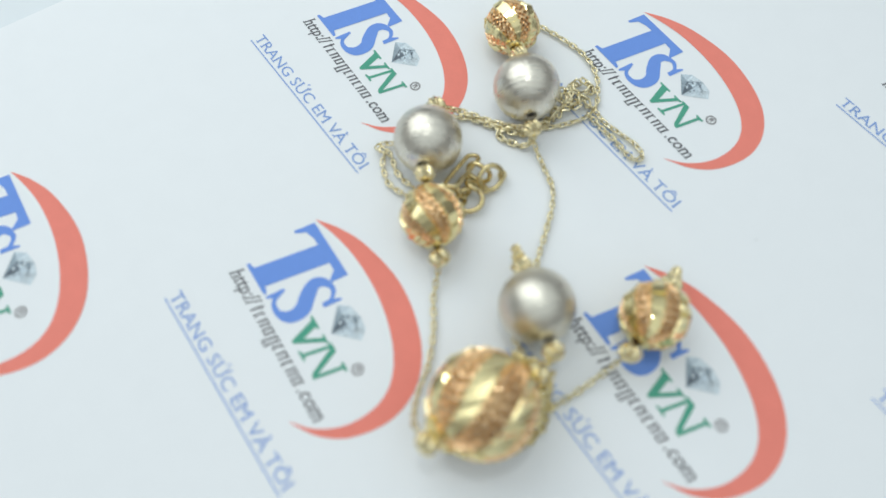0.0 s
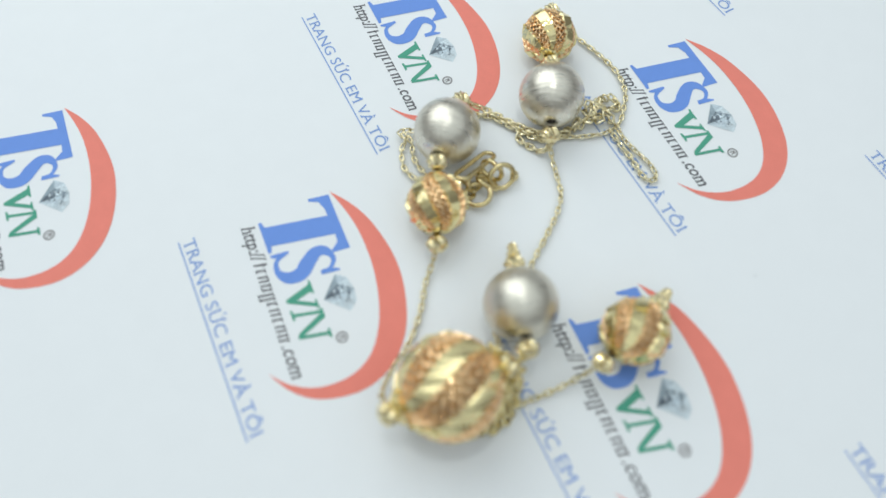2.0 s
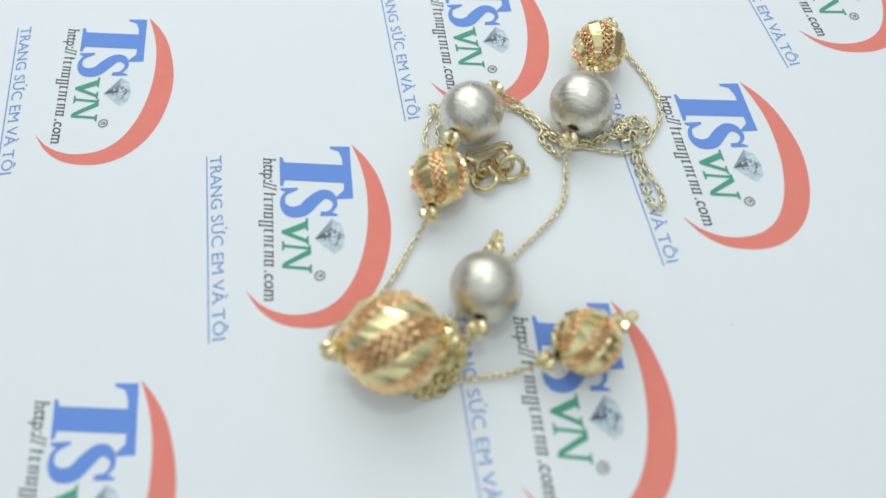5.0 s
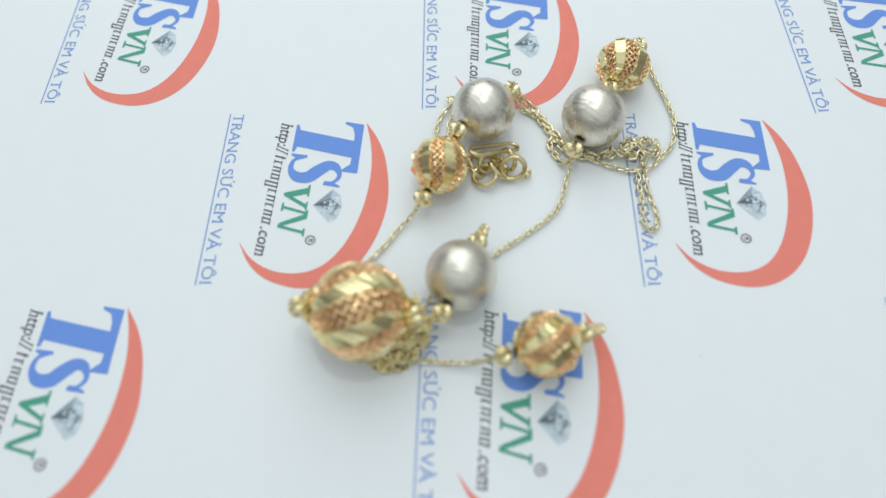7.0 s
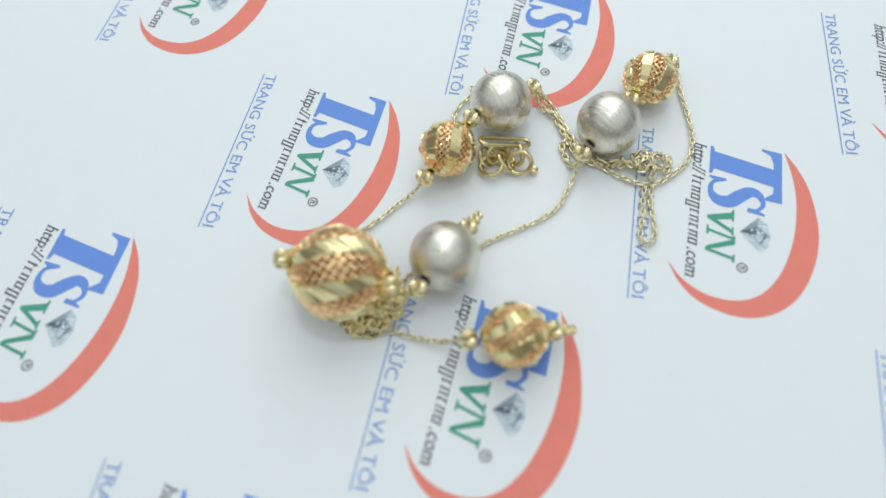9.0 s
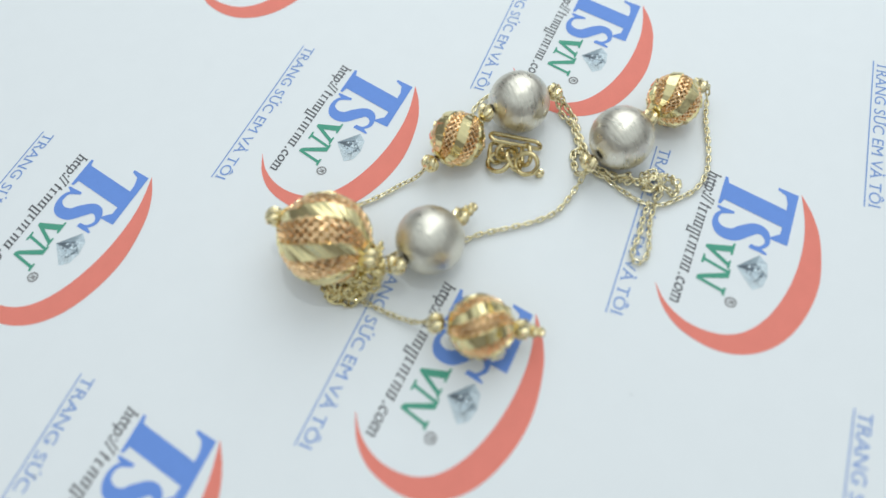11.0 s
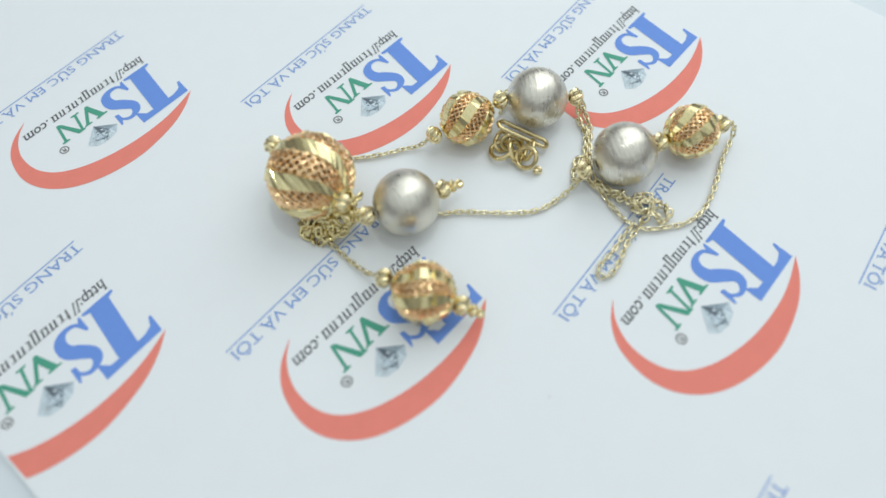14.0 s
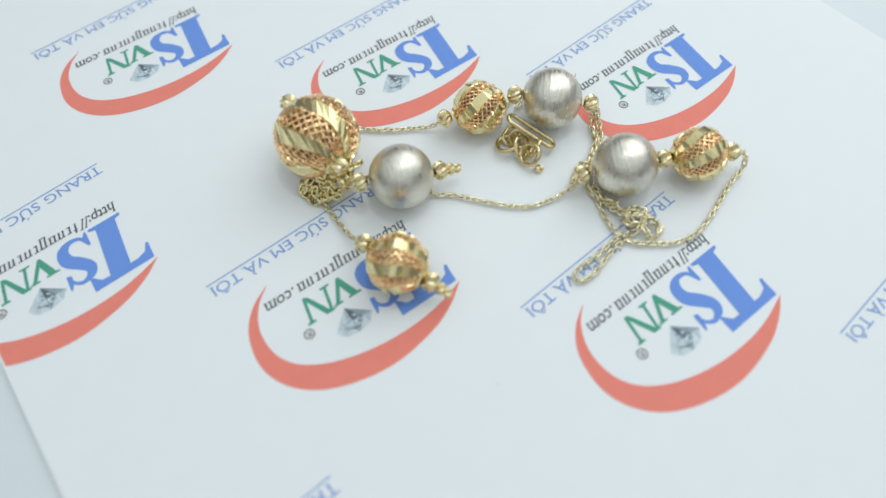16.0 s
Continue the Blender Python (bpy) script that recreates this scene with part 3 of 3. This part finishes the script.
CHAINS = [
    [(8.44, 15.33, 3.0), (8.35, 13.36, 1.2), (8.37, 10.78, 0.7), (9.1, 6.52, 0.7), (9.15, 1.55, 0.7), (8.6, -2.34, 2.2), (8.85, -6.63, 5.2), (10.46, -9.11, 7.2)],
    [(21.14, 13.86, 1.2), (22.02, 15.46, 0.7), (22.0, 18.5, 0.7), (22.75, 23.3, 0.7), (23.35, 28.0, 0.7), (23.1, 31.3, 0.7), (21.55, 34.5, 0.7), (19.95, 37.15, 1.5), (19.13, 38.65, 3.2)],
    [(33.63, 5.2, 3.8), (31.75, 3.52, 1.5), (28.9, 0.92, 0.7), (25.84, -1.69, 0.7), (23.49, -4.58, 0.7)],
    [(12.35, 64.59, 4.2), (12.14, 65.7, 2.4), (13.32, 65.33, 0.8), (16.72, 62.97, 0.7), (22.5, 59.74, 0.7), (26.2, 56.89, 0.7), (28.21, 53.63, 0.7), (28.64, 50.66, 0.7), (28.67, 47.28, 0.7), (27.2, 44.79, 0.7), (24.44, 43.08, 0.7), (21.28, 41.86, 0.7), (19.6, 40.85, 1.8)],
    [(3.83, 41.5, 3.6), (5.51, 42.12, 2.0), (7.78, 42.54, 1.0), (11.36, 41.78, 0.8), (15.34, 40.92, 1.2), (18.13, 39.83, 2.6)],
    [(4.23, 41.11, 3.0), (6.01, 41.14, 1.0), (8.88, 41.76, 0.8), (13.25, 40.7, 0.8), (17.13, 39.94, 0.8), (20.09, 41.26, 0.8), (21.76, 43.55, 0.9), (23.33, 45.65, 1.3)],
    [(27.8, 45.09, 0.8), (29.6, 43.22, 0.7), (31.8, 41.25, 0.7), (33.9, 38.9, 0.7), (35.3, 38.1, 0.7), (36.2, 39.0, 0.7), (35.0, 40.9, 0.7), (32.38, 42.65, 0.7), (30.18, 44.12, 0.8), (28.58, 45.89, 1.0)],
    [(22.35, 43.95, 1.0), (23.33, 45.65, 1.4), (23.01, 48.32, 1.5), (24.38, 49.53, 1.4), (26.19, 47.76, 1.3), (25.11, 46.06, 1.5), (23.81, 47.33, 1.9), (24.97, 50.63, 1.2), (26.65, 51.54, 0.9), (27.85, 49.96, 0.9), (26.37, 48.85, 1.4), (27.59, 46.38, 1.0)],
    [(2.27, 37.14, 0.8), (-1.48, 35.32, 0.8), (-3.65, 34.5, 1.0), (-4.04, 33.41, 1.2), (-2.65, 33.12, 1.5), (-2.83, 31.73, 0.8), (-2.42, 30.15, 0.8), (-1.01, 27.88, 0.8), (1.58, 26.51, 0.8), (3.18, 25.43, 0.8)],
    [(-3.05, 33.91, 1.0), (-1.65, 32.74, 0.8), (-0.64, 30.56, 0.8), (0.96, 28.98, 0.8), (2.96, 27.71, 0.9)],
    [(24.43, 3.13, 5.4), (24.45, 1.54, 5.8), (23.87, 0.14, 6.6), (23.09, -1.85, 5.2), (23.09, -3.61, 3.0), (22.6, -5.4, 1.1), (20.6, -6.6, 0.6), (17.6, -7.4, 0.55), (14.6, -8.0, 0.8), (12.2, -8.6, 2.6), (10.9, -9.3, 5.4)],
    [(21.86, 2.5, 6.4), (23.84, 2.34, 4.6), (24.85, 0.17, 3.2), (24.66, -2.2, 1.8), (23.49, -3.99, 0.9), (22.71, -5.39, 1.0), (23.78, -3.01, 2.2), (23.46, -0.24, 4.0), (22.46, 1.73, 5.0)],
    [(22.86, 1.92, 6.0), (24.35, 0.95, 4.2), (25.05, -1.01, 2.6), (23.88, -3.4, 2.2), (22.5, -4.8, 1.6), (21.42, -6.19, 0.8), (22.81, -6.38, 0.8), (24.48, -4.18, 0.8), (25.85, -2.18, 0.8)],
    [(20.66, 3.1, 5.2), (22.27, 1.51, 6.8), (23.47, -0.65, 5.6), (24.08, -2.42, 3.8), (24.09, -4.2, 2.2), (23.11, -5.79, 1.4), (22.9, -4.21, 3.0), (23.29, -2.04, 4.8), (24.25, 0.35, 4.6)],
    [(18.51, 41.24, 1.0), (20.88, 42.65, 1.6), (22.84, 44.84, 1.8), (24.82, 45.85, 1.9), (25.59, 47.85, 1.7), (24.39, 48.63, 2.0), (23.62, 46.44, 2.2)],
    [(19.95, 13.45, 0.8), (19.59, 9.88, 0.8), (20.22, 6.5, 1.6), (21.84, 3.32, 3.8)],
    [(23.2, -0.2, 4.6), (24.3, -1.6, 3.4), (22.9, -3.0, 1.6), (24.6, -3.2, 1.4), (24.9, -1.2, 2.4), (23.7, 0.6, 3.6), (24.4, -0.6, 1.2), (23.4, -4.6, 1.4), (21.6, -5.6, 1.0)],
    [(15.6, 40.7, 0.9), (14.3, 40.2, 0.7), (14.0, 39.3, 0.6), (15.8, 38.4, 0.6), (17.8, 37.9, 0.7), (19.0, 38.0, 1.8), (19.3, 38.9, 2.8)],
]
for seed, line in enumerate(CHAINS):
    if seed not in (7, 10, 11, 12, 13, 14, 16):
        for m in link_poses(line, seed):
            hang("link", STOUT_LINK if seed in (4, 5, 17) else LINK, m)
heap([(k, CHAINS[k]) for k in (7, 14)], link_mesh(1.5, 0.85, 0.22, CHAIN_GOLD), 0.6)
heap([(k, CHAINS[k]) for k in (10, 11, 12, 13, 16)], HEAVY_LINK, 1.0)  # the bunch beside the large bead is of stouter links


def ring_mesh(length, width, wire):
    """A smooth closed ring, round or drawn out."""
    bm = bmesh.new()
    rows, straight, n = [], (length - width) / 2, 28
    for i in range(n):
        t = math.tau * (i + 0.5) / n
        c = Vector(((1 if math.cos(t) > 0 else -1) * straight + math.cos(t) * width / 2, math.sin(t) * width / 2, 0))
        out = Vector((math.cos(t), math.sin(t), 0))
        rows.append([bm.verts.new(c + out * wire * math.cos(a) + Vector((0, 0, wire * math.sin(a)))) for a in (math.tau * k / 8 for k in range(8))])
    for i in range(n):
        p, q = rows[i], rows[(i + 1) % n]
        for k in range(8):
            bm.faces.new((p[k], q[k], q[(k + 1) % 8], p[(k + 1) % 8]))
    bmesh.ops.recalc_face_normals(bm, faces=bm.faces[:])
    return mesh_of("ring", bm, RING_GOLD, True)


RING, HOOK, OVAL = ring_mesh(3.8, 3.4, 0.40), ring_mesh(9.0, 1.9, 0.37), ring_mesh(3.5, 2.4, 0.39)
for data, name, place, turn, label in (
        (RING, "jump_ring", (11.2, 26.85, 1.5), (14, -12, 20), "round gold jump ring"), (OVAL, "jump_ring", (10.09, 28.86, 1.5), (50, 20, 70), "round gold jump ring"),
        (OVAL, "jump_ring", (11.97, 29.17, 1.6), (-35, 30, 10), "round gold jump ring"), (OVAL, "jump_ring", (11.95, 31.45, 1.8), (60, 10, -20), "round gold jump ring"),
        (RING, "jump_ring", (13.8, 30.6, 2.2), (42, -25, 55), "round gold jump ring"), (OVAL, "jump_ring", (8.91, 27.46, 0.9), (-30, 10, -30), "round gold jump ring")):
    hang(name, data, Matrix.Translation(Vector(place) * K) @ pose(0, 0, 0, *turn), label)
# the loop leans from the fine chain beside the ball down to the paper
along = Vector((3.0, 8.3, -3.6)).normalized()
across = Vector((0.94, -0.34, 0.25))
across = (across - along * across.dot(along)).normalized()
hang("clasp_loop", HOOK, Matrix.Translation(Vector((9.5, 30.7, 3.0)) * K) @ Matrix((along, across, along.cross(across))).transposed().to_4x4(), "long polished gold clasp loop")
hang("end_bead", TIP, aligned((15.4, 32.35, 0.6), (1, 0.2, 0)), "tiny gold end ball")


def speck_mesh():
    """An uneven flake of dust."""
    bm = bmesh.new()
    bmesh.ops.create_icosphere(bm, subdivisions=2, radius=0.11)
    rng = random.Random(9)
    for v in bm.verts:
        v.co = Vector((v.co.x * 1.4, v.co.y, v.co.z * 0.35)) * rng.uniform(0.75, 1.15)
    return mesh_of("dust_speck", bm, DUST, True)


DUST = material("grey_dust", (0.55, 0.56, 0.56), 0.9, vary=0.2, scale=2000)
speck = tagged(new("dust_speck", speck_mesh()), "tiny grey dust speck lying on the paper", "dust")
speck.location = Vector((53.25, 27.54, 0.04)) * K
